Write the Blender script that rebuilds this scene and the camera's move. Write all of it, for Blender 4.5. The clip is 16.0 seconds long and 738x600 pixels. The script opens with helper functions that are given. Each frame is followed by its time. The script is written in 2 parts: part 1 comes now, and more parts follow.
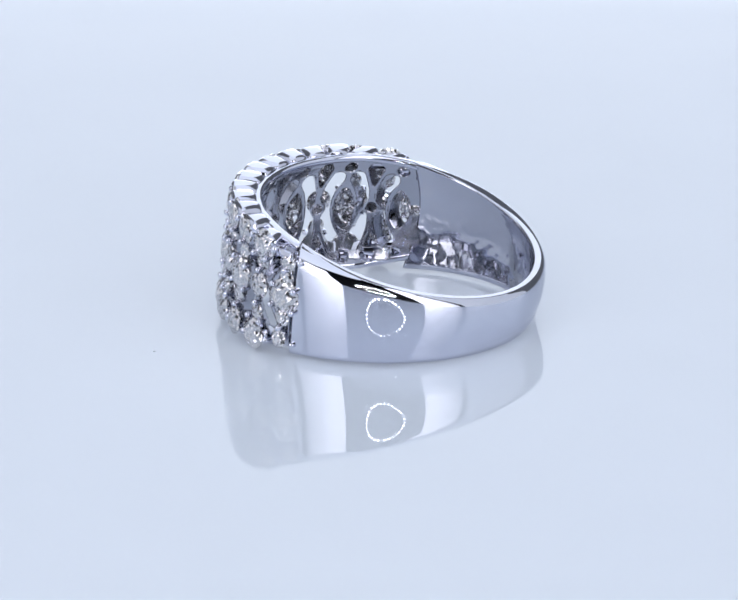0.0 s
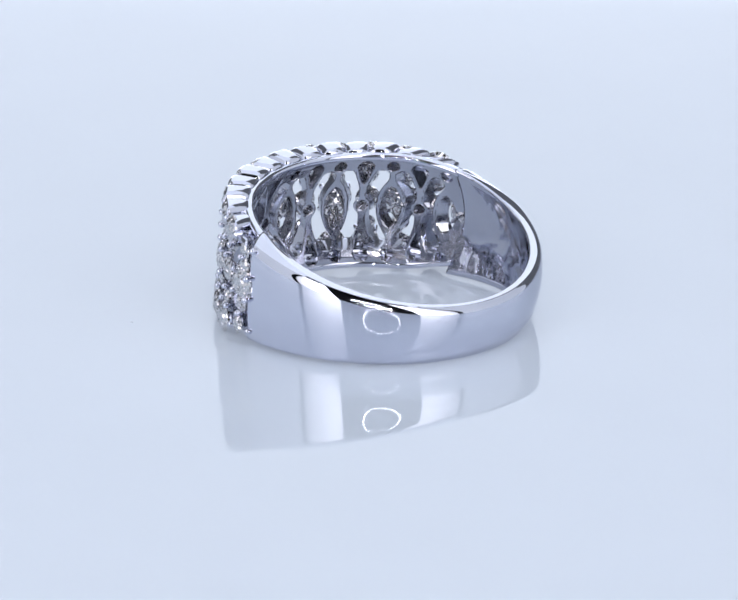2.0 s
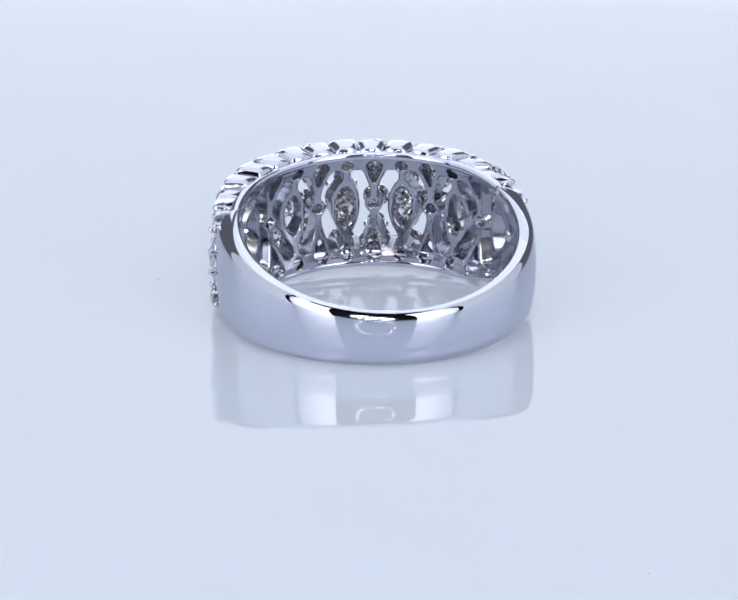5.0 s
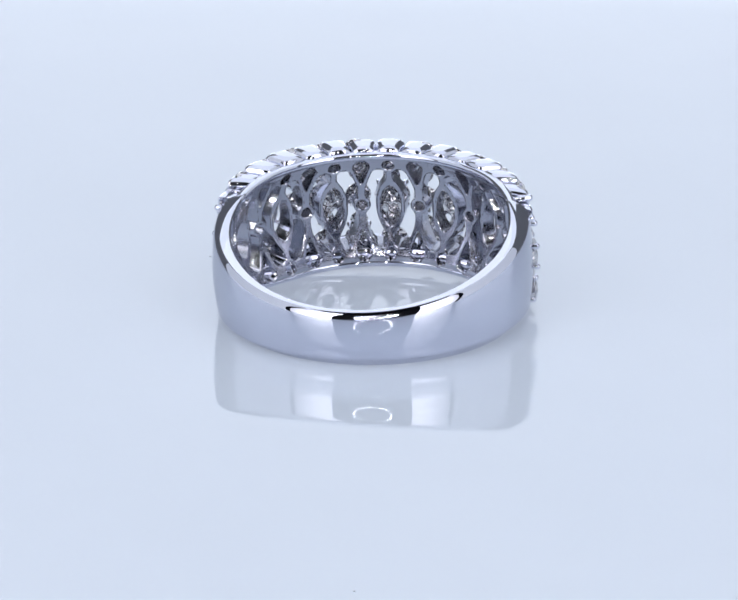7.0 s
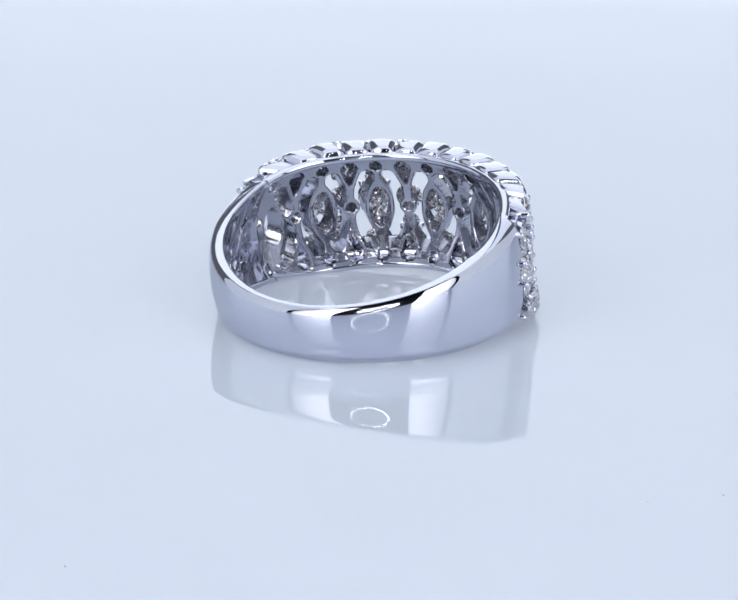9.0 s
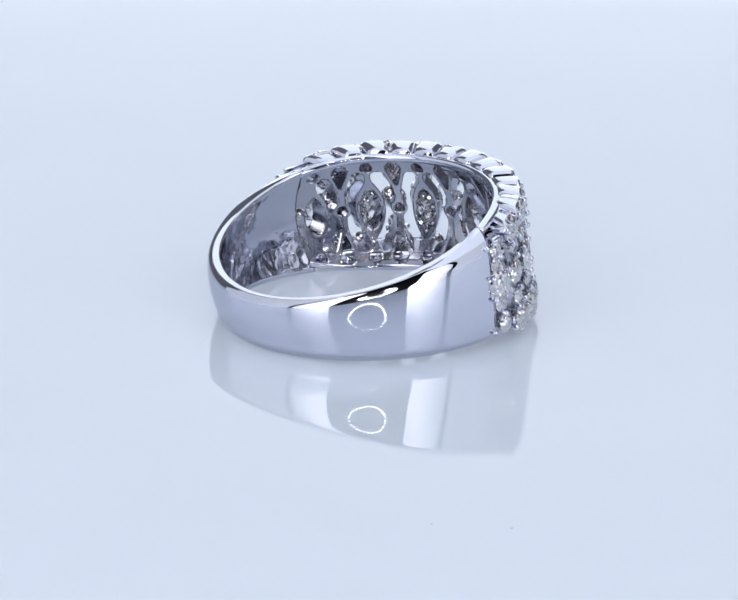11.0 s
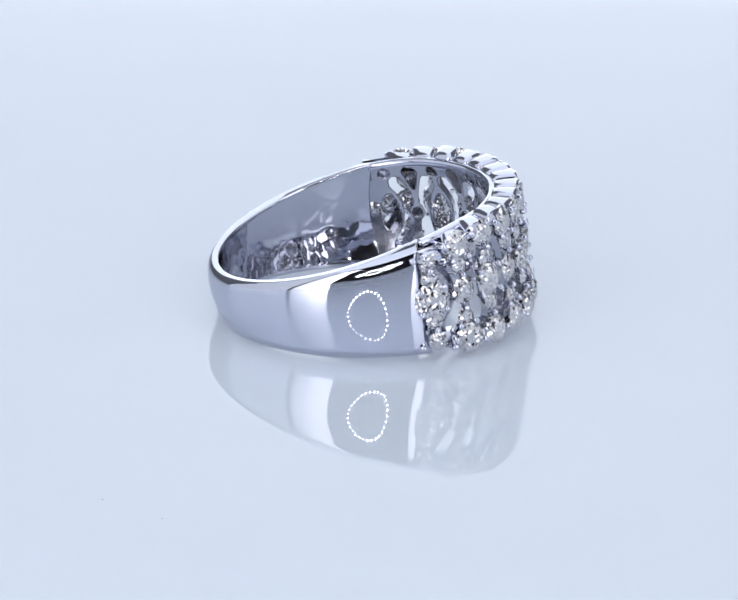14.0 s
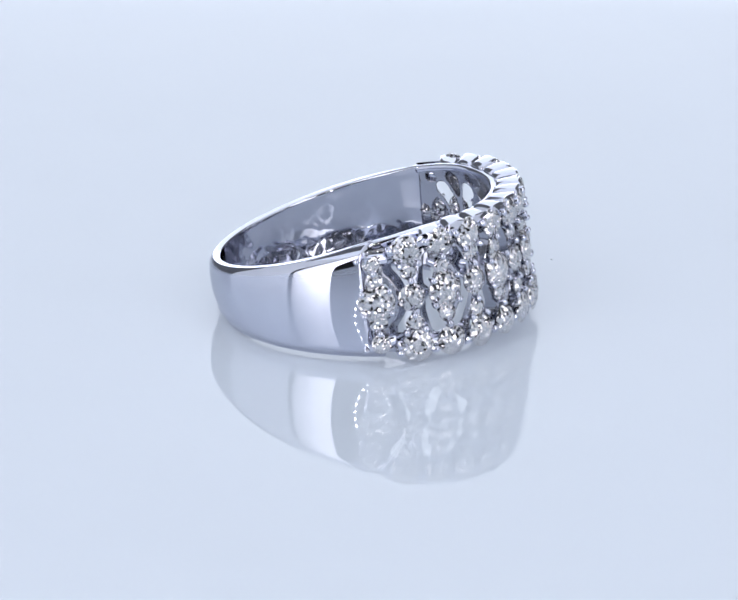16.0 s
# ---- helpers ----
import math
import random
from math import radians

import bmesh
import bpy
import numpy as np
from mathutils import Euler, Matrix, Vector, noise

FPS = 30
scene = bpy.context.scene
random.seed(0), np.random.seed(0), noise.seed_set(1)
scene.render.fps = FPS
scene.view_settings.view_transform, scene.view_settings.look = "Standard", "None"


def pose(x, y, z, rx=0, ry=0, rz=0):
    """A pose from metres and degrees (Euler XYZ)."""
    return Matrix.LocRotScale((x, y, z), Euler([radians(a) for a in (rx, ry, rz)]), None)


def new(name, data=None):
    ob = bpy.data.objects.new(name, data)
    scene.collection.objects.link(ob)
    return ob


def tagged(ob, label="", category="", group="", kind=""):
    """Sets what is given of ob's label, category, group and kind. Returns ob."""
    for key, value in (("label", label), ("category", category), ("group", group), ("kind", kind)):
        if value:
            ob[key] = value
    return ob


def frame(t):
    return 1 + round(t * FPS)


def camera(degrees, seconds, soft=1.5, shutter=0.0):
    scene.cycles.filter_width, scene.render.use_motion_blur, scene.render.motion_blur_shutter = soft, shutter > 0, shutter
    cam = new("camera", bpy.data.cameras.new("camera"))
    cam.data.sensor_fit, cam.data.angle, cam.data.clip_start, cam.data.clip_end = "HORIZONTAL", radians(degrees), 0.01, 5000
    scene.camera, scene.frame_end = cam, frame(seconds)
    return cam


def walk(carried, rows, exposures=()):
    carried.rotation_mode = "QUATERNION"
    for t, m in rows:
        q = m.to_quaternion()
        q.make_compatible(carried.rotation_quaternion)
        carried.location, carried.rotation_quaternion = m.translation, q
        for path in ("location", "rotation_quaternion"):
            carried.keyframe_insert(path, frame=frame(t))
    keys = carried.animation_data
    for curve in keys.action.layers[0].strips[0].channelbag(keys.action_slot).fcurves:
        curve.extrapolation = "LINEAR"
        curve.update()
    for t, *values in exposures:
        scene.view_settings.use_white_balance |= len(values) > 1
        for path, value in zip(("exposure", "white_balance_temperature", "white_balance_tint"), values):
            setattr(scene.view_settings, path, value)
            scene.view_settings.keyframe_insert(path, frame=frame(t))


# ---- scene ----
K = 0.002325                      # one ring unit in metres: bore radius 3.72 units = 8.65 mm
cam = camera(10.787, 16.0, soft=1.8)
EYE = Vector((0.0, -100 * K, 35.34 * K))
walk(cam, [(t, EYE_POSE) for t in (0.0, 16.0) for EYE_POSE in
           (Matrix.Translation(EYE) @ pose(0, 0, 0, 90 - 19.279, 0, 0.137) @ pose(0, 0, 0, 0, 0, 0.1),)])

# ---- world and light ----
world = bpy.data.worlds.new("studio")
scene.world = world
world.use_nodes = True
world.node_tree.nodes["Background"].inputs[0].default_value = (0.02, 0.022, 0.03, 1)
world.node_tree.nodes["Background"].inputs[1].default_value = 0.3
scene.view_settings.exposure = 0.015

TENT = (0.815, 0.88, 1.0)          # cool white of the lamps


# ---- materials ----
def material(name):
    m = bpy.data.materials.new(name)
    m.use_nodes = True
    nodes, links = m.node_tree.nodes, m.node_tree.links
    return m, nodes, links, nodes["Principled BSDF"]


def white_gold(name="polished white gold", tone=1.0, rough=1.0, relief=0.02, scale=350):
    m, nodes, links, p = material(name)
    p.inputs["Metallic"].default_value = 1.0
    co = nodes.new("ShaderNodeTexCoord")
    big, fine = nodes.new("ShaderNodeTexNoise"), nodes.new("ShaderNodeTexNoise")
    big.inputs["Scale"].default_value, fine.inputs["Scale"].default_value = scale, 2600
    fine.inputs["Detail"].default_value = 4
    links.new(co.outputs["Object"], big.inputs["Vector"])
    links.new(co.outputs["Object"], fine.inputs["Vector"])
    ramp = nodes.new("ShaderNodeMapRange")
    ramp.inputs["From Min"].default_value, ramp.inputs["From Max"].default_value = 0.3, 0.7
    ramp.inputs["To Min"].default_value, ramp.inputs["To Max"].default_value = 0.03 * rough, 0.075 * rough
    links.new(fine.outputs["Fac"], ramp.inputs["Value"])
    links.new(ramp.outputs["Result"], p.inputs["Roughness"])
    mix = nodes.new("ShaderNodeMix")
    mix.data_type = "RGBA"
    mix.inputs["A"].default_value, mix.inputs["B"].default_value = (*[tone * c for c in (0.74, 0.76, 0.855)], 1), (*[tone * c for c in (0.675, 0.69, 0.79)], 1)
    links.new(big.outputs["Fac"], mix.inputs["Factor"])
    links.new(mix.outputs["Result"], p.inputs["Base Color"])
    bump = nodes.new("ShaderNodeBump")
    bump.inputs["Strength"].default_value, bump.inputs["Distance"].default_value = relief, 0.0002
    links.new(big.outputs["Fac"], bump.inputs["Height"])
    links.new(bump.outputs["Normal"], p.inputs["Normal"])
    return m


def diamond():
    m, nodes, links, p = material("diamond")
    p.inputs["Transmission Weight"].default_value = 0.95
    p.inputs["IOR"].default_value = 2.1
    # part metal, standing in for the light returned inside the stone
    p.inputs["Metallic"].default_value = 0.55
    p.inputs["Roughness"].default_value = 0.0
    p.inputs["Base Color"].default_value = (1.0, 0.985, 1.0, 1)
    # sparkle of small facets put into the normals: every cell tilts its own way
    co, cell = nodes.new("ShaderNodeTexCoord"), nodes.new("ShaderNodeTexVoronoi")
    cell.inputs["Scale"].default_value = 6000
    geo = nodes.new("ShaderNodeNewGeometry")
    tilt, add, unit = (nodes.new("ShaderNodeVectorMath") for _ in range(3))
    tilt.operation, unit.operation = "MULTIPLY_ADD", "NORMALIZE"
    tilt.inputs[1].default_value, tilt.inputs[2].default_value = (0.96,) * 3, (-0.48,) * 3
    links.new(co.outputs["Object"], cell.inputs["Vector"])
    links.new(cell.outputs["Color"], tilt.inputs[0])
    links.new(tilt.outputs["Vector"], add.inputs[0])
    links.new(geo.outputs["Normal"], add.inputs[1])
    links.new(add.outputs["Vector"], unit.inputs[0])
    links.new(unit.outputs["Vector"], p.inputs["Normal"])
    return m


def acrylic():
    m, nodes, links, p = material("glossy white acrylic with added glow")
    co, n = nodes.new("ShaderNodeTexCoord"), nodes.new("ShaderNodeTexNoise")
    n.inputs["Scale"].default_value = 60
    links.new(co.outputs["Object"], n.inputs["Vector"])
    mix = nodes.new("ShaderNodeMix")
    mix.data_type = "RGBA"
    mix.inputs["A"].default_value, mix.inputs["B"].default_value = (0.42, 0.47, 0.54, 1), (0.45, 0.50, 0.57, 1)
    links.new(n.outputs["Fac"], mix.inputs["Factor"])
    links.new(mix.outputs["Result"], p.inputs["Base Color"])
    p.inputs["Roughness"].default_value = 0.0
    p.inputs["IOR"].default_value = 1.5
    p.inputs["Emission Color"].default_value = (0.76, 0.84, 1.0, 1)    # added glow, lightens the floor round the ring and fills contact shade
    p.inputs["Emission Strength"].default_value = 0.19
    return m


def glowing(name, colour, strength, base=0.8):
    m, nodes, links, p = material(name)
    p.inputs["Base Color"].default_value = (base, base, base, 1)
    p.inputs["Roughness"].default_value = 0.9
    p.inputs["Specular IOR Level"].default_value = 0.0
    p.inputs["Emission Color"].default_value = (*colour, 1)
    p.inputs["Emission Strength"].default_value = strength
    return m


def softbox(name, colour, strength, axis, first, last, stops):
    """A light whose glow changes along one axis of its box, from first to last by way of the stops."""
    m = glowing(name, colour, strength, 0.5)
    nodes, links = m.node_tree.nodes, m.node_tree.links
    co, sep = nodes.new("ShaderNodeTexCoord"), nodes.new("ShaderNodeSeparateXYZ")
    ramp = nodes.new("ShaderNodeFloatCurve")
    links.new(co.outputs["Generated"], sep.inputs[0])
    links.new(sep.outputs[axis], ramp.inputs["Value"])
    pts = ramp.mapping.curves[0].points
    pts[0].location, pts[1].location = (0.0, first), (1.0, last)
    for x, y in stops:
        pts.new(x, y)
    ramp.mapping.update()
    mul = nodes.new("ShaderNodeMath")
    mul.operation = "MULTIPLY"
    mul.inputs[1].default_value = strength
    links.new(ramp.outputs["Value"], mul.inputs[0])
    links.new(mul.outputs[0], nodes["Principled BSDF"].inputs["Emission Strength"])
    return m


def plain(name, colour, rough):
    m, nodes, links, p = material(name)
    co, n = nodes.new("ShaderNodeTexCoord"), nodes.new("ShaderNodeTexNoise")
    n.inputs["Scale"].default_value = 300
    links.new(co.outputs["Object"], n.inputs["Vector"])
    mix = nodes.new("ShaderNodeMix")
    mix.data_type = "RGBA"
    mix.inputs["A"].default_value = (*colour, 1)
    mix.inputs["B"].default_value = (*[0.8 * c for c in colour], 1)
    links.new(n.outputs["Fac"], mix.inputs["Factor"])
    links.new(mix.outputs["Result"], p.inputs["Base Color"])
    p.inputs["Roughness"].default_value = rough
    return m


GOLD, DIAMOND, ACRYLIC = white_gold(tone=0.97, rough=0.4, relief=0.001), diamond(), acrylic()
# the bore's shade is put into a darker tone of the same gold
BORE = white_gold("white gold of the bore, shade in its tone", 0.84, 1.0, 0.38, 480)
# satin finish; its low tone paints in the shade of the pierced recesses
SATIN = white_gold("satin white gold, recess shade in its tone", 0.68, 3.2, 0.03, 900)
BLACK = plain("matt black", (0.012, 0.012, 0.014), 0.7)
WALL = glowing("backlit tent side", TENT, 0.46, 0.4)
# dark panels added out of view, to darken the reflections at the ring's ends
CORNER = glowing("dark corner panel", (0.6, 0.72, 1.0), 0.03, 0.12)
BACK = glowing("backlit tent back", TENT, 1.05, 0.4)
ROOF = glowing("backlit tent roof", TENT, 0.87, 0.4)
PANEL = softbox("light panel", (0.97, 0.955, 1.0), 2.6, "Y", 0.45, 0.2, ((0.12, 0.95), (0.3, 1.0), (0.6, 0.7)))
# unseen strip, added for the bright line reflected at the floor's far edge
STRIP = softbox("light bar", TENT, 2.0, "Z", 1.0, 0.54, ((0.895, 1.0), (0.955, 0.55)))
LED = glowing("led", (1, 1, 1), 130.0)
DUST = plain("dust", (0.6, 0.64, 0.72), 0.9)


# ---- helpers for meshes ----
def mesh_of(name, verts, faces, mat, smooth=True):
    me = bpy.data.meshes.new(name)
    me.from_pydata([tuple(v) for v in verts], [], faces)
    bm = bmesh.new()
    bm.from_mesh(me)
    bmesh.ops.recalc_face_normals(bm, faces=bm.faces)
    bm.to_mesh(me)
    bm.free()
    me.materials.append(mat)
    for f in me.polygons:
        f.use_smooth = smooth
    return me


def piece(name, me, parent=None, m=None, label=""):
    ob = new(name, me)
    if parent:
        ob.parent = parent
    if m is not None:
        ob.matrix_basis = m
    return tagged(ob, label)


def box_mesh(name, x0, y0, z0, x1, y1, z1, mat):
    v = [(x, y, z) for x in (x0, x1) for y in (y0, y1) for z in (z0, z1)]
    f = [(0, 1, 3, 2), (4, 6, 7, 5), (0, 4, 5, 1), (2, 3, 7, 6), (0, 2, 6, 4), (1, 5, 7, 3)]
    return mesh_of(name, v, f, mat, False)


def slab(name, a, b, z0, z1, thick, mat):
    """An upright board from a to b (plan), its thickness to the left of the way."""
    a, b = Vector(a), Vector(b)
    n = Vector((-(b - a).y, (b - a).x)).normalized() * thick
    v = [(*p, z) for p in (a, b, b + n, a + n) for z in (z0, z1)]
    f = [(0, 2, 3, 1), (2, 4, 5, 3), (4, 6, 7, 5), (6, 0, 1, 7), (0, 6, 4, 2), (1, 3, 5, 7)]
    return mesh_of(name, v, f, mat, False)


# ---- light tent ----
def light_tent():
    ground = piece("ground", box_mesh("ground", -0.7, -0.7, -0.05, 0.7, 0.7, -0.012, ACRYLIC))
    tagged(ground, "white table under the turntable", "table", kind="structure")
    a, b, e, c, d = (0.125, -0.24), (0.219, -0.152), (0.228, -0.139), (0.27, 0.126), (0.085, 0.30)
    flip = lambda p: (-p[0], p[1])
    plan = [(flip(e), flip(c), "wall_west", WALL, "backlit white fabric side wall of the light tent"),
            (flip(c), flip(d), "wall_northwest", CORNER, "dark panel added in the corner of the light tent, out of view"),
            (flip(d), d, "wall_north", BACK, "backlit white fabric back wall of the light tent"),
            (d, c, "wall_northeast", CORNER, "dark panel added in the corner of the light tent, out of view"),
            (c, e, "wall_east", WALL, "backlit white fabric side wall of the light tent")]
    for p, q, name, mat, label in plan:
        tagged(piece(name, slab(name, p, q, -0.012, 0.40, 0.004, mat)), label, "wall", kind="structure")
    for p, q in ((flip(a), flip(b)), (b, a)):
        tagged(piece("softbox_lamp", slab("softbox", p, q, -0.012, 0.40, 0.006, PANEL)),
               "tall bright white softbox beside the camera opening", "softbox", "softboxes")
    # added glowing strip; its top edge slopes to slant the reflected line
    strip_mesh = box_mesh("added_strip", -0.084, 0.292, -0.012, 0.084, 0.2995, 0.0615, STRIP)
    for vert in strip_mesh.vertices:
        if vert.co.z > 0:
            vert.co.z += 0.010 * vert.co.x
    tagged(piece("added_strip", strip_mesh), "low glowing strip added at the foot of the back wall, out of view", "light bar")
    roof = piece("ceiling", box_mesh("ceiling", -0.30, -0.15, 0.40, 0.30, 0.32, 0.404, ROOF))
    tagged(roof, "backlit white fabric roof of the light tent", "ceiling", kind="structure")
    back = piece("wall_south", slab("wall_south", (0.5, -0.60), (-0.5, -0.60), -0.012, 0.7, 0.01, BLACK))
    tagged(back, "black backing behind the camera opening", "wall", kind="structure")


def ring_light():
    m = cam_matrix @ Matrix.Translation((0, 0, 0.004))
    root = new("ring_light")
    root.matrix_basis = m
    tagged(root, "black ring light with small white LEDs round the lens", "ring light")
    n, r0, r1 = 48, 0.046, 0.062
    v, f = [], []
    for i in range(n):
        a = 2 * math.pi * i / n
        for r, z in ((r0, 0), (r1, 0), (r1, 0.01), (r0, 0.01)):
            v.append((r * math.cos(a), r * math.sin(a), z))
    for i in range(n):
        j = (i + 1) % n
        for k in range(4):
            f.append((4 * i + k, 4 * j + k, 4 * j + (k + 1) % 4, 4 * i + (k + 1) % 4))
    piece("housing", mesh_of("housing", v, f, BLACK), root)
    led = bpy.data.meshes.new("led")
    bm = bmesh.new()
    bmesh.ops.create_icosphere(bm, subdivisions=2, radius=0.0023)
    bm.to_mesh(led)
    bm.free()
    led.materials.append(LED)
    for i in range(30):
        a = 2 * math.pi * (i + 0.5) / 30
        piece("led", led, root, Matrix.Translation((0.054 * math.cos(a), 0.054 * math.sin(a), -0.001)), "white LED" if i == 0 else "")


# ---- turntable ----
def turntable():
    n, R = 160, 0.19
    prof = [(R - 0.001, -0.012), (R, -0.011), (R, -0.001), (R - 0.0004, -0.0003), (R - 0.001, 0.0)]
    v = [(r * math.cos(2 * math.pi * i / n), r * math.sin(2 * math.pi * i / n), z) for i in range(n) for r, z in prof]
    k = len(prof)
    f = [(k * i + j, k * ((i + 1) % n) + j, k * ((i + 1) % n) + j + 1, k * i + j + 1) for i in range(n) for j in range(k - 1)]
    f += [tuple(k * i + k - 1 for i in range(n)), tuple(k * i for i in reversed(range(n)))]
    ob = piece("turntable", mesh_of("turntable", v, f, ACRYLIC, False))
    speck = bpy.data.meshes.new("dust_speck")
    bm = bmesh.new()
    bmesh.ops.create_icosphere(bm, subdivisions=1, radius=0.00009)
    for vert in bm.verts:
        vert.co.z *= 0.5
        vert.co.x *= 1.0 + 0.5 * noise.noise(vert.co * 20000)
    bm.to_mesh(speck)
    bm.free()
    speck.materials.append(DUST)
    for x, y, t in ((-5.9, -3.1, 0), (8.3, -13.1, 9), (-7.15, -17.5, 9), (-7.8, -12.8, 14.5)):
        p = pose(0, 0, 0, 0, 0, 10.338 * (t - 7)) @ Vector((x * K, y * K, 0.00003))
        piece("dust_speck", speck, ob, Matrix.Translation(p))
    return tagged(ob, "round glossy white acrylic turntable with added glow and a few dust specks", "turntable")


# ---- the ring, in its own frame: bore along z, front towards +y, in units of K ----
LEAN = [0.0, 0.0, 0.0, 0.0]                 # how far the outer side of a column is turned and raised against its inner side


def polar(r, a, z):
    """a: angle from the front, towards +x."""
    f = max(0.0, (r - 3.75) / 0.65)
    if LEAN[3] and r < 4.36:                    # the openwork is hollowed towards its middle
        inner = 3.74 + (0.36 if z > 0 else 0.36 - 0.07 * min(1.0, -z)) * LEAN[3] * max(0.0, 1 - (z / 1.45) ** 2)
        r = inner + (r - 3.74) / 0.62 * (4.36 - inner)
    a, r, z = a + LEAN[0] * f, r + LEAN[1] * f, z + LEAN[2] * f - 0.06 * z * f * (LEAN[3] > 0)
    return (K * r * math.sin(a), K * r * math.cos(a), K * z)


END = radians(71.5)               # where the stone panel ends


def blend(a, b, t):
    t = min(max(t, 0), 1)
    return a + (b - a) * t


def shank_section(a):
    """Closed (r, z) outline of the plain band at angle a from the front."""
    y = math.cos(a)
    t = (math.cos(END) - y) / (math.cos(END) + 1)
    top, low = blend(1.56, 0.57, t), blend(-1.39, -0.82, t)
    ro = blend(4.38, 4.08, t)
    edge = radians(blend(6.0, 14.5, t))
    turn = radians(7.6 * max(t - 0.5, 0))          # the back of the band leans out towards its upper edge
    fil, fil_r, foot = blend(0.37, 0.29, 2 * t - 1), blend(0.54, 0.30, 2 * t), low - 0.08 + 0.06 * t
    brim = radians(blend(90, 54, 2.5 * t))          # the rounding breaks off at the flat brim
    top_b, low_b = top - fil * (math.sin(brim) - math.sin(edge)), foot + 0.27
    mid = (top_b + low_b) / 2
    hb = (top_b - low_b) / 2
    dome = hb / math.sin(edge)
    out = []
    for i in range(17):
        e = -edge - turn + 2 * edge * i / 16
        out.append((ro - dome * (1 - math.cos(e)), mid + dome * (math.sin(e) + math.sin(turn))))
    (rb, zb), (rt, zt), crest = out[0], out[-1], edge - turn
    arc, lower = [], []
    for i in range(1, 11):
        e = crest + (brim - crest) * i / 10
        arc.append((rt - fil_r * (math.cos(crest) - math.cos(e)), zt + fil * (math.sin(e) - math.sin(crest))))
        u = math.pi / 2 * i / 10
        lower.append((3.86 + (rb - 3.86) * math.cos(u), zb - (zb - foot) * math.sin(u)))
    lower.reverse()
    (rx, zx), bore = arc[-1], []
    arc += [(rx - 0.010, zx + 0.010), (rx - 0.024, zx + 0.012)]
    for i in range(5):
        e = math.pi / 2 * i / 4
        bore.append((3.72 + 0.06 * (1 - math.sin(e)), arc[-1][1] - 0.06 * (1 - math.cos(e))))
    table_z = -1.44 - 3.82 * (0.118 * math.cos(a + 0.131) + 0.039 * math.sin(a + 0.131))
    lip = max(foot - 0.15, table_z) if table_z < foot else foot
    hollow, high, deep = blend(0.35, 0.04, t), bore[-1][1], lip + 0.06
    for i in range(1, 18):                     # the band is scooped out on its inner side
        u = 1 - i / 9
        bore.append((3.72 + hollow * (1 - u * u), (high + deep) / 2 + u * (high - deep) / 2))
    bore += [(3.72, lip + 0.06), (3.74, lip + 0.01), (3.80, lip), (3.84, lip + 0.01)]
    return lower + out + arc + bore


def sweep(name, section, a0, a1, n, mat, lean=0.0):
    v, f = [], []
    k = len(section(a0))
    for i in range(n + 1):
        a = a0 + (a1 - a0) * i / n
        near = max(0.0, 1 - min(a - a0, a1 - a) / radians(30)) ** 2 * lean
        LEAN[0] = near if a - a0 < a1 - a else -near
        v += [polar(r, a, z) for r, z in section(a)]
    LEAN[0] = 0.0
    for i in range(n):
        for j in range(k):
            f.append((k * i + j, k * (i + 1) + j, k * (i + 1) + (j + 1) % k, k * i + (j + 1) % k))
    f += [tuple(range(k)), tuple(k * n + j for j in reversed(range(k)))]
    return mesh_of(name, v, f, mat)


def rail_section(s):
    """Thin rounded rail at the inner edge; s: +1 upper, -1 lower."""
    def section(a):
        pts = []
        for i in range(12):
            e = 2 * math.pi * i / 12
            c, d = math.cos(e), math.sin(e)
            drop_z = (0.16 if s > 0 else 0.42) * max(0.0, (abs(a) - radians(48)) / radians(25)) ** 1.5
            pts.append((3.86 + 0.14 * math.copysign(abs(c) ** 0.6, c), s * ((1.60 if s > 0 else 1.66) - drop_z + 0.10 * math.copysign(abs(d) ** 0.6, d))))
        return pts
    return section


PITCH = 0.731                     # from column to column along the bore
STEP_A, STEP_OUT = 11.2, 12.25    # degrees from column to column, at the bore and at the stones


def lean_at(a):
    """Turns and raises the outer side of the openwork at angle a of the bore."""
    out = a * STEP_OUT / STEP_A
    LEAN[:] = out - a, 0.19 * math.cos(out) - 0.04, 0.11 - 0.09 * math.sin(out), 1.0


def pod(s, z, w, h, point):
    """Distance-like field of an upright almond of half width w and half height h; point > 0 sharpens its tips."""
    u = np.clip(np.abs(z) / h, 0, 1.6)
    edge = w * np.where(u < 1, np.power(np.maximum(1 - u ** 2, 0), 0.5 + point), 0) - np.maximum(u - 1, 0) * h
    return (np.abs(s) - edge) * 0.85


def tear(s, z, w, tip, centre):
    """Field of a drop: round end of radius w about the centre, drawn out to the tip (heights, both above zero)."""
    ball = np.hypot(s, z - centre) - w
    u = np.clip((centre - z) / (centre - tip), 0, 1.4)
    taper = np.where(u > 0, np.abs(s) - w * np.power(np.maximum(1 - u, 0), 0.75) + np.maximum(u - 1, 0), 9)
    return np.minimum(ball, taper * 0.85)


def join(p, q, k=0.09):
    h = np.clip(0.5 + 0.5 * (q - p) / k, 0, 1)
    return q * (1 - h) + p * h - k * h * (1 - h)


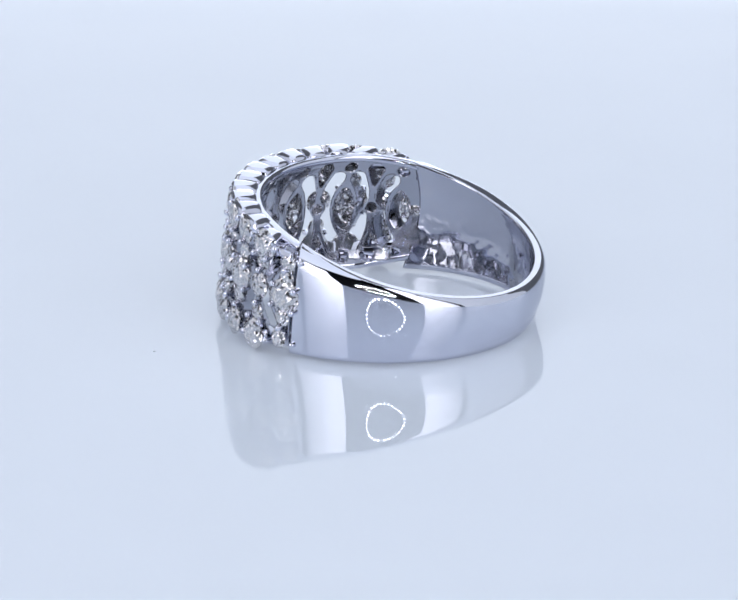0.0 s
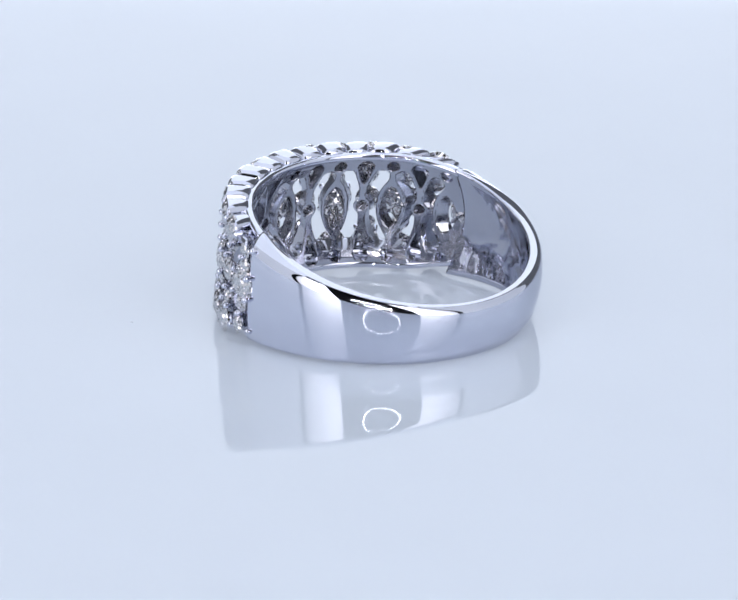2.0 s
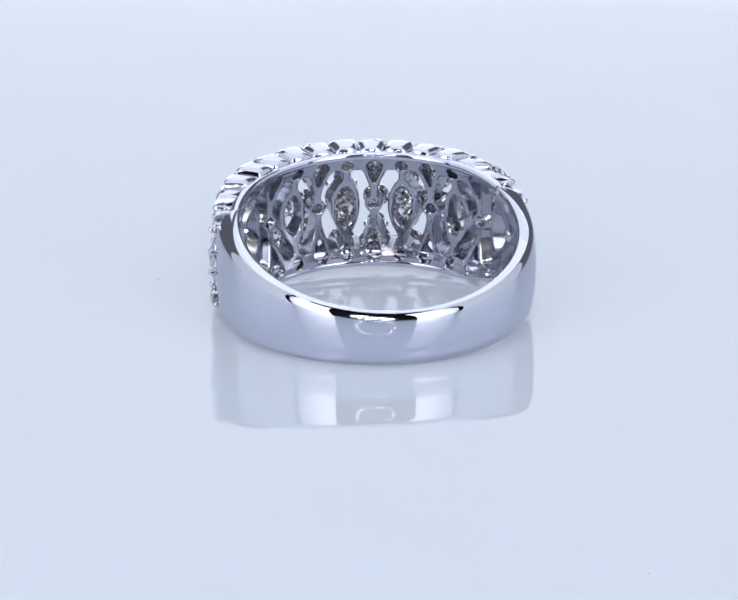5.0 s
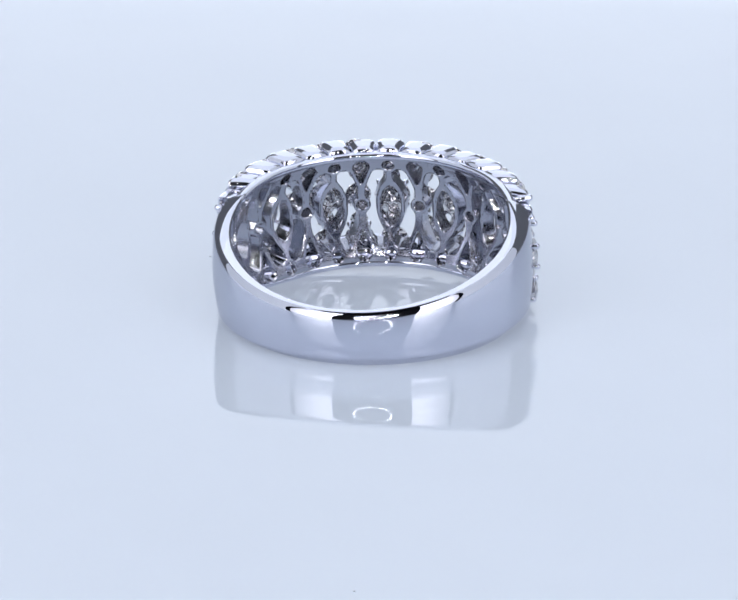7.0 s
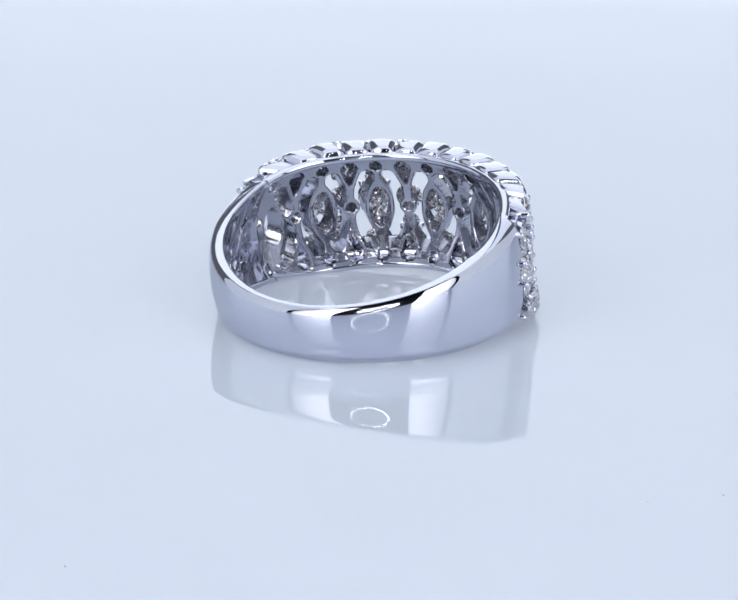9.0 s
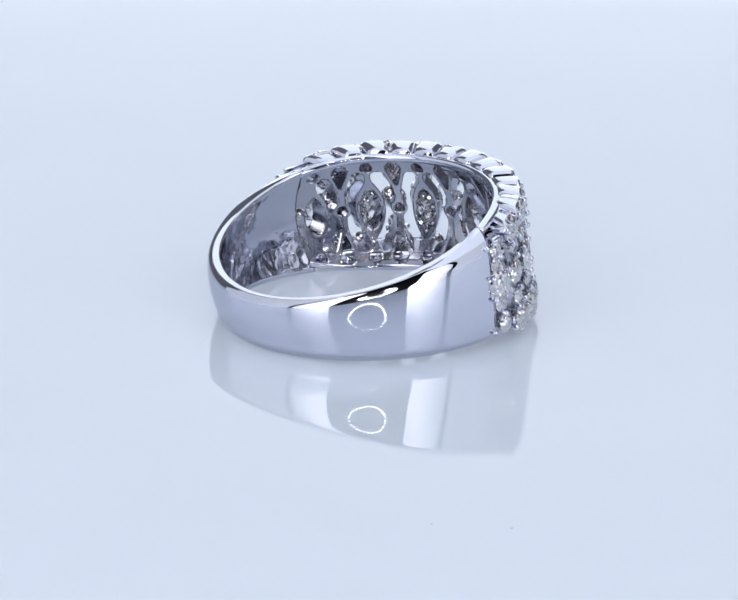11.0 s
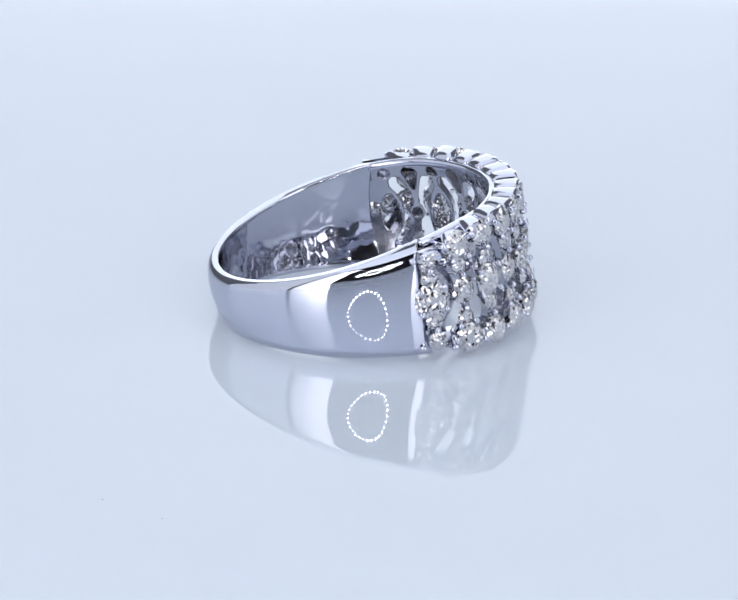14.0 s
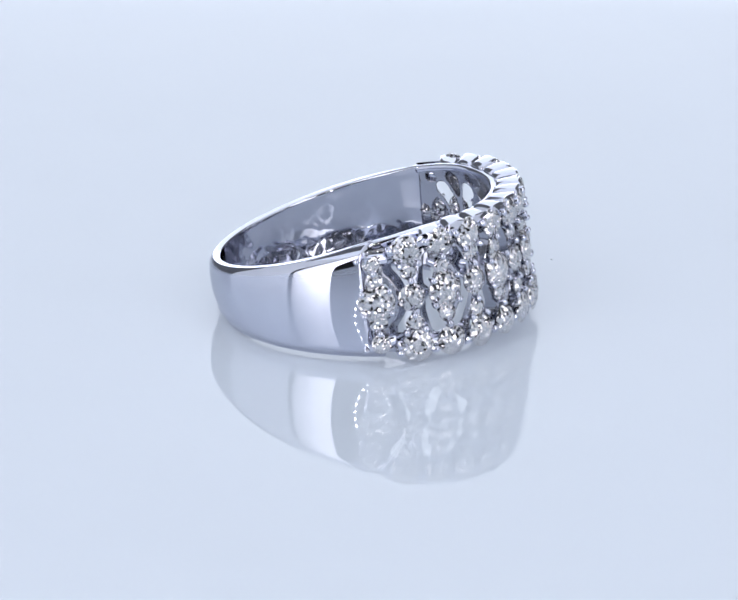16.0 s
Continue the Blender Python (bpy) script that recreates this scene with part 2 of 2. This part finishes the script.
def metal_field(s, z):
    """Below zero where the cast openwork is metal; s along the bore, z across it."""
    col = np.round(s / PITCH)
    z = np.where(z < 0, 0.95 * z, z)
    x, y = s - col * PITCH, np.abs(z)
    even = col % 2 == 0
    odd_x = np.where(even, np.abs(x) - PITCH, x)
    even_x = np.where(even, x, np.abs(x) - PITCH)
    f = 1.17 - y + 0.03 * np.cos(2 * math.pi * s / PITCH)
    f = join(f, 4.42 - np.abs(s))
    f = join(f, pod(even_x, z, 0.375, 0.86, 0.22))
    f = join(f, np.maximum(np.abs(even_x) - 0.085, np.abs(y - 1.0) - 0.34))
    f = join(f, np.hypot(even_x, y - 1.31) - 0.25, 0.06)
    f = join(f, tear(odd_x, y, 0.32, 0.42, 1.20))
    f = join(f, np.maximum(np.abs(odd_x) - 0.095, y - 0.7))
    f = join(f, np.hypot(odd_x, z) - 0.225, 0.07)
    holes = pod(even_x, z, 0.262, 0.60, 0.14)
    holes = np.minimum(holes, np.hypot(even_x, y - 1.31) - 0.16)
    holes = np.minimum(holes, tear(odd_x, y, 0.215, 0.66, 1.26))
    holes = np.minimum(holes, np.hypot(odd_x, z) - 0.135)
    holes = np.where(np.abs(s) > 6.45 * PITCH, 9, holes)
    return np.maximum(f, -holes)


def gallery():
    """The pierced sheet that carries the stones: caps at the bore and outside, bevelled edges, walls through every opening."""
    half_s, half_z, d = radians(76.5) * 3.74, 1.60, 0.034
    ns, nz = int(2 * half_s / d) + 1, int(2 * half_z / d) + 1
    S, Z = np.linspace(-half_s, half_s, ns), np.linspace(-half_z - 0.04, half_z - 0.03, nz)
    SS, ZZ = np.meshgrid(S, Z, indexing="ij")
    F = metal_field(SS, ZZ)
    F = np.where((np.abs(SS) > radians(72) * 3.74) & (np.abs(ZZ) > 1.12), 0.03, F)     # a tongue runs on behind the band
    F = np.where(np.abs(F) < 1e-4, 1e-4, F)
    pts, index, tris, rims = [], {}, [], []

    def node(i, j):
        if (i, j) not in index:
            index[i, j] = len(pts)
            pts.append((S[i], Z[j], False))
        return index[i, j]

    def between(p, q):
        key = (p, q) if p < q else (q, p)
        if key not in index:
            t = F[p] / (F[p] - F[q])
            index[key] = len(pts)
            pts.append((S[p[0]] + (S[q[0]] - S[p[0]]) * t, Z[p[1]] + (Z[q[1]] - Z[p[1]]) * t, True))
        return index[key]
    for i in range(ns - 1):
        for j in range(nz - 1):
            ring_of = [(i, j), (i + 1, j), (i + 1, j + 1), (i, j + 1)]
            inside = [F[c] < 0 for c in ring_of]
            if not any(inside):
                continue
            poly, cross = [], []
            for k in range(4):
                p, q = ring_of[k], ring_of[(k + 1) % 4]
                if inside[k]:
                    poly.append(node(*p))
                if inside[k] != inside[(k + 1) % 4]:
                    b = between(p, q)
                    poly.append(b)
                    cross.append((b, inside[k]))
            if len(poly) > 2:
                tris.append(tuple(poly))
            for k in range(len(cross)):
                if cross[k][1]:
                    rims.append((cross[k][0], cross[(k + 1) % len(cross)][0]))
    flat = np.array([(p[0], p[1]) for p in pts])
    on_rim = np.array([p[2] for p in pts])
    e = 0.004
    gs = metal_field(flat[:, 0] + e, flat[:, 1]) - metal_field(flat[:, 0] - e, flat[:, 1])
    gz = metal_field(flat[:, 0], flat[:, 1] + e) - metal_field(flat[:, 0], flat[:, 1] - e)
    length = np.maximum(np.hypot(gs, gz), 1e-9)
    inset = np.stack([gs / length, gz / length], 1) * np.where(on_rim, 0.022, 0.0)[:, None]
    verts, faces, n = [], [], len(pts)

    def sheet(points, r_sheet):
        first, r = len(verts), r_sheet
        for s_, z_ in points:
            lean_at(s_ / 3.74)
            r = min(r_sheet, 3.86) if abs(s_) > radians(71.8) * 3.74 else r_sheet
            narrow = 0.10 if z_ > 0 else 0.17          # the rails close in towards the band
            z_ *= 1 - narrow * max(0.0, (abs(s_) / 3.74 - radians(48)) / radians(25)) ** 1.5
            verts.append(polar(r, s_ / 3.74, z_))
        return first
    inner, bev_in, edge_in = sheet(flat - inset, 3.74), sheet(flat - inset, 3.74), sheet(flat, 3.765)
    wall_in, wall_out = sheet(flat, 3.765), sheet(flat, 4.18)
    edge_out, bev_out, outer = sheet(flat, 4.18), sheet(flat - inset, 4.21), sheet(flat - inset, 4.21)
    for t in tris:
        faces.append(tuple(inner + k for k in t))
        faces.append(tuple(outer + k for k in reversed(t)))
    for p, q in rims:
        for lo, hi in ((bev_in, edge_in), (wall_in, wall_out), (edge_out, bev_out)):
            faces.append((lo + q, lo + p, hi + p, hi + q))
    LEAN[:] = 0.0, 0.0, 0.0, 0.0
    me = bpy.data.meshes.new("gallery")
    me.from_pydata(verts, [], faces)
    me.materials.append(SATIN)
    for f in me.polygons:
        f.use_smooth = True
    return me


def brilliant(name, q, seed):
    """A round brilliant of radius q, its axis along +y, girdle at y = 0; facets jittered to break up its reflections.
    """
    q *= K
    v, f, rng = [], [], random.Random(seed)

    def loop(n, r, y, off, slack):
        first = len(v)
        for i in range(n):
            t = 2 * math.pi * (i + off + rng.uniform(-slack, slack)) / n
            k = 1 + rng.uniform(-slack, slack)
            v.append((r * k * math.cos(t), y * (1 + rng.uniform(-slack, slack)), r * k * math.sin(t)))
        return [first + i for i in range(n)]
    table = loop(8, 0.50 * q, 0.34 * q, 0.0, 0.0)
    star = loop(8, 0.76 * q, 0.22 * q, 0.5, 0.06)
    up = loop(16, q, 0.03 * q, 0.0, 0.0)
    dn = loop(16, q, -0.03 * q, 0.0, 0.0)
    half = loop(16, 0.66 * q, -0.30 * q, 0.5, 0.06)
    low = loop(8, 0.34 * q, -0.58 * q, 0.0, 0.07)
    tip = len(v)
    v.append((rng.uniform(-0.08, 0.08) * q, -0.84 * q, rng.uniform(-0.08, 0.08) * q))
    f.append(tuple(table))
    for i in range(8):
        j = (i + 1) % 8
        f.append((table[i], star[i], table[j]))
        f.append((table[i], star[i - 1], up[2 * i]))
        f.append((table[i], up[2 * i], star[i]))
        f.append((star[i], up[2 * i], up[2 * i + 1]))
        f.append((star[i], up[2 * i + 1], up[(2 * i + 2) % 16]))
        f.append((half[2 * i - 1], half[2 * i], low[i]))
        f.append((half[2 * i], half[2 * i + 1], low[i]))
        f.append((half[2 * i + 1], low[j], low[i]))
        f.append((low[i], low[j], tip))
    for i in range(16):
        j = (i + 1) % 16
        f.append((up[i], up[j], dn[j], dn[i]))
        f.append((dn[i], dn[j], half[i]))
        f.append((dn[j], half[j], half[i]))
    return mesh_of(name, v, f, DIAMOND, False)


def bead_mesh():
    me = bpy.data.meshes.new("prong")
    bm = bmesh.new()
    bmesh.ops.create_icosphere(bm, subdivisions=2, radius=K * 0.09)
    for vert in bm.verts:
        if vert.co.y < 0:
            vert.co.y *= 3.2
            vert.co.x *= 0.8
            vert.co.z *= 0.8
    for face in bm.faces:
        face.smooth = True
    bm.to_mesh(me)
    bm.free()
    me.materials.append(GOLD)
    return me


def post_mesh():
    """An edge prong: a round head on a stem that runs in to the rail."""
    prof = [(0.0, 0.09), (0.05, 0.085), (0.09, 0.05), (0.105, 0.0), (0.10, -0.06), (0.10, -0.12), (0.10, -0.50), (0.0, -0.52)]
    n, v, f = 10, [], []
    for i in range(n):
        t = 2 * math.pi * i / n
        v += [(K * q * math.cos(t), K * y, K * q * math.sin(t)) for q, y in prof]
    k = len(prof)
    for i in range(n):
        j = (i + 1) % n
        f += [(k * i + m, k * j + m, k * j + m + 1, k * i + m + 1) for m in range(k - 1)]
    me = mesh_of("prong", v, f, GOLD)
    return me


def flute(s, sink, zt, r_end, least=-9.0, most=9.0):
    """A rounded rib over an edge stone, on the upper (s = 1) or lower (s = -1) face, from the rail out to the girdle."""
    v, f, rows = [], [], [(3.86, 0.80), (3.93, 0.94), (4.05, 1.0), (4.2, 1.0), (r_end - 0.05, 0.98), (r_end, 0.90)]
    steps = [-1, -0.96, -0.88, -0.75, -0.5, -0.25, 0, 0.25, 0.5, 0.75, 0.88, 0.96, 1]
    base = 1.54 - 0.75 * sink
    for r, k in rows:
        half = radians(0.494 * (STEP_A + (STEP_OUT - STEP_A) * (r - 3.75) / 0.65) * 12 / 14)
        for w in steps:
            v.append(polar(r, min(max(w * half, radians(least)), radians(most)), s * (base + (zt - sink - base) * k * (0.86 * max(0.0, 1 - w ** 6) ** 0.5 + 0.14 * (1 - w * w)))))
        for w in reversed(steps):
            v.append(polar(r, min(max(w * half * 0.98, radians(least)), radians(most)), s * (base - 0.16)))
    n = 2 * len(steps)
    for q in range(len(rows) - 1):
        for i in range(n):
            j = (i + 1) % n
            f.append((n * q + i, n * q + j, n * q + n + j, n * q + n + i))
    f += [tuple(range(n)), tuple(n * (len(rows) - 1) + i for i in reversed(range(n)))]
    return mesh_of("flute", v, f, GOLD)


def diamond_ring():
    ring = new("diamond_ring")
    tagged(ring, "wide white gold ring with openwork diamond front, lying on its side", "ring")
    band = piece("band", sweep("band", shank_section, END, 2 * math.pi - END, 220, GOLD, radians(7.0)), ring, None, "plain polished tapering band")
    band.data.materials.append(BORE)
    # inner and downward faces take the gold with the shade in its tone
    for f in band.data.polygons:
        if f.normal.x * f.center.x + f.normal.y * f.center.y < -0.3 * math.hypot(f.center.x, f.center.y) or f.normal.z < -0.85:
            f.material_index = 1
    for s in (1, -1):
        piece("rail", sweep("rail", rail_section(s), -END - 0.03, END + 0.03, 110, GOLD), ring)
    piece("gallery", gallery(), ring, None, "pierced openwork of satin white gold, darkened as if in shade")
    big, mid, edge, edge_b, small = ([brilliant("diamond", q, 10 * n + k) for k in range(3)]
                                     for n, q in enumerate((0.50, 0.37, 0.40, 0.43, 0.25)))
    stones_a = [(big, 0, 0, 4.36), (small, 0, 0.66, 4.34), (small, 0, -0.66, 4.34), (edge, 0, 1.37, 4.38), (edge, 0, -1.46, 4.38)]
    stones_b = [(mid, 0, 0, 4.36), (edge_b, 0, 1.37, 4.38), (edge_b, 0, -1.46, 4.38), (small, 0, 0.80, 4.34), (small, 0, -0.80, 4.34)]
    beads_a = [(0, 0.97), (0, -0.97), (0.36, 0.36), (-0.36, 0.36), (0.36, -0.36), (-0.36, -0.36), (0.47, 1.50), (0.47, -1.60)]
    beads_b = [(0, 0.52), (0, -0.52), (0.26, 1.0), (-0.26, 1.0), (0.26, -1.0), (-0.26, -1.0), (0.47, 1.50), (0.47, -1.60)]
    for k in range(15):
        a = radians(STEP_A * 12 / 14 * (k - 7))
        lean_at(a)
        sink = 0.43 * max(0.0, (abs(a) - radians(38)) / radians(29.2)) ** 2
        for s in (1, -1):
            piece("flute", flute(s, sink if s > 0 else sink + 0.08, 1.83 if k % 2 else 1.81, 4.40, -2.5 if k == 0 else -9.0, 2.5 if k == 14 else 9.0),
                  ring, Matrix.Rotation(-a, 4, "Z"))
    LEAN[:] = 0.0, 0.0, 0.0, 0.0
    bead, post = bead_mesh(), post_mesh()
    rng = random.Random(4)
    for j in range(13):
        a, out = radians(STEP_A * (j - 6)), radians(STEP_OUT * (j - 6))
        lift = 0.11 - 0.09 * math.sin(out)
        lean_at(a)
        rise = LEAN[1]
        near_top, near_low = {0: 0.80, 1: 0.85, 2: 0.90, 12: 0.84, 11: 0.90}.get(j, 0.94), {0: 0.88, 12: 0.84, 11: 0.90}.get(j, 0.94)
        LEAN[:] = 0.0, 0.0, 0.0, 0.0
        for me, s, z, r in (stones_a if j % 2 == 0 else stones_b):
            m = Matrix.Rotation(-out - s / 4.4, 4, "Z") @ Matrix.Translation((0, K * (r + rise - 0.03 * z), K * ((near_top if z > 0 else near_low) * z + lift))) @ Matrix.Rotation(rng.uniform(0, 6.2), 4, "Y")
            m = m @ pose(0, 0, 0, rng.uniform(-4, 4), 0, rng.uniform(-4, 4))
            if j in (0, 12) and abs(z) > 1:
                m = Matrix.Translation((0, 0, -0.12 * K * math.copysign(1, z))) @ m @ Matrix.Scale(0.66, 4)
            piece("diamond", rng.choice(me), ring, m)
        beads = list(beads_a if j % 2 == 0 else beads_b)
        if j == 0:
            beads += [(-0.47, 1.50), (-0.47, -1.50)]
        for s, z in beads:
            last = abs(s) > 0.4 and ((j == 0 and s < 0) or j == 12)
            r, zz = 4.47 if abs(z) < 1.45 else 4.42, (near_top if z > 0 else near_low) * z + lift
            if last:
                r, zz, s = 4.34, 0.78 * z + 0.6 * lift, 0.85 * s
            m = Matrix.Rotation(-out - s / 4.4, 4, "Z") @ Matrix.Translation((0, K * (rise + r), K * zz))
            piece("prong", bead if abs(z) < 1.45 or last else post, ring, m)
    return ring


cam_matrix = Matrix.Translation(EYE) @ pose(0, 0, 0, 90 - 19.279, 0, 0.137)
light_tent()
ring_light()
table = turntable()
ring = diamond_ring()


# ---- what moves ----
def motions():
    seat = Matrix.Translation((-0.18 * K, -0.50 * K, 1.45 * K)) @ pose(0, 0, 0, 6.757, 0, 0) @ pose(0, 0, 0, 0, -2.213, 0) @ pose(0, 0, 0, 0, 0, -7.5)
    rows = []
    for i in range(33):
        t = i / 2
        rows.append((t, pose(0, 0, 0, 0, 0, -10.338 * (t - 7) + 0.005 * (t - 7) ** 2)))
    walk(table, rows)
    walk(ring, [(t, m @ seat) for t, m in rows])


motions()
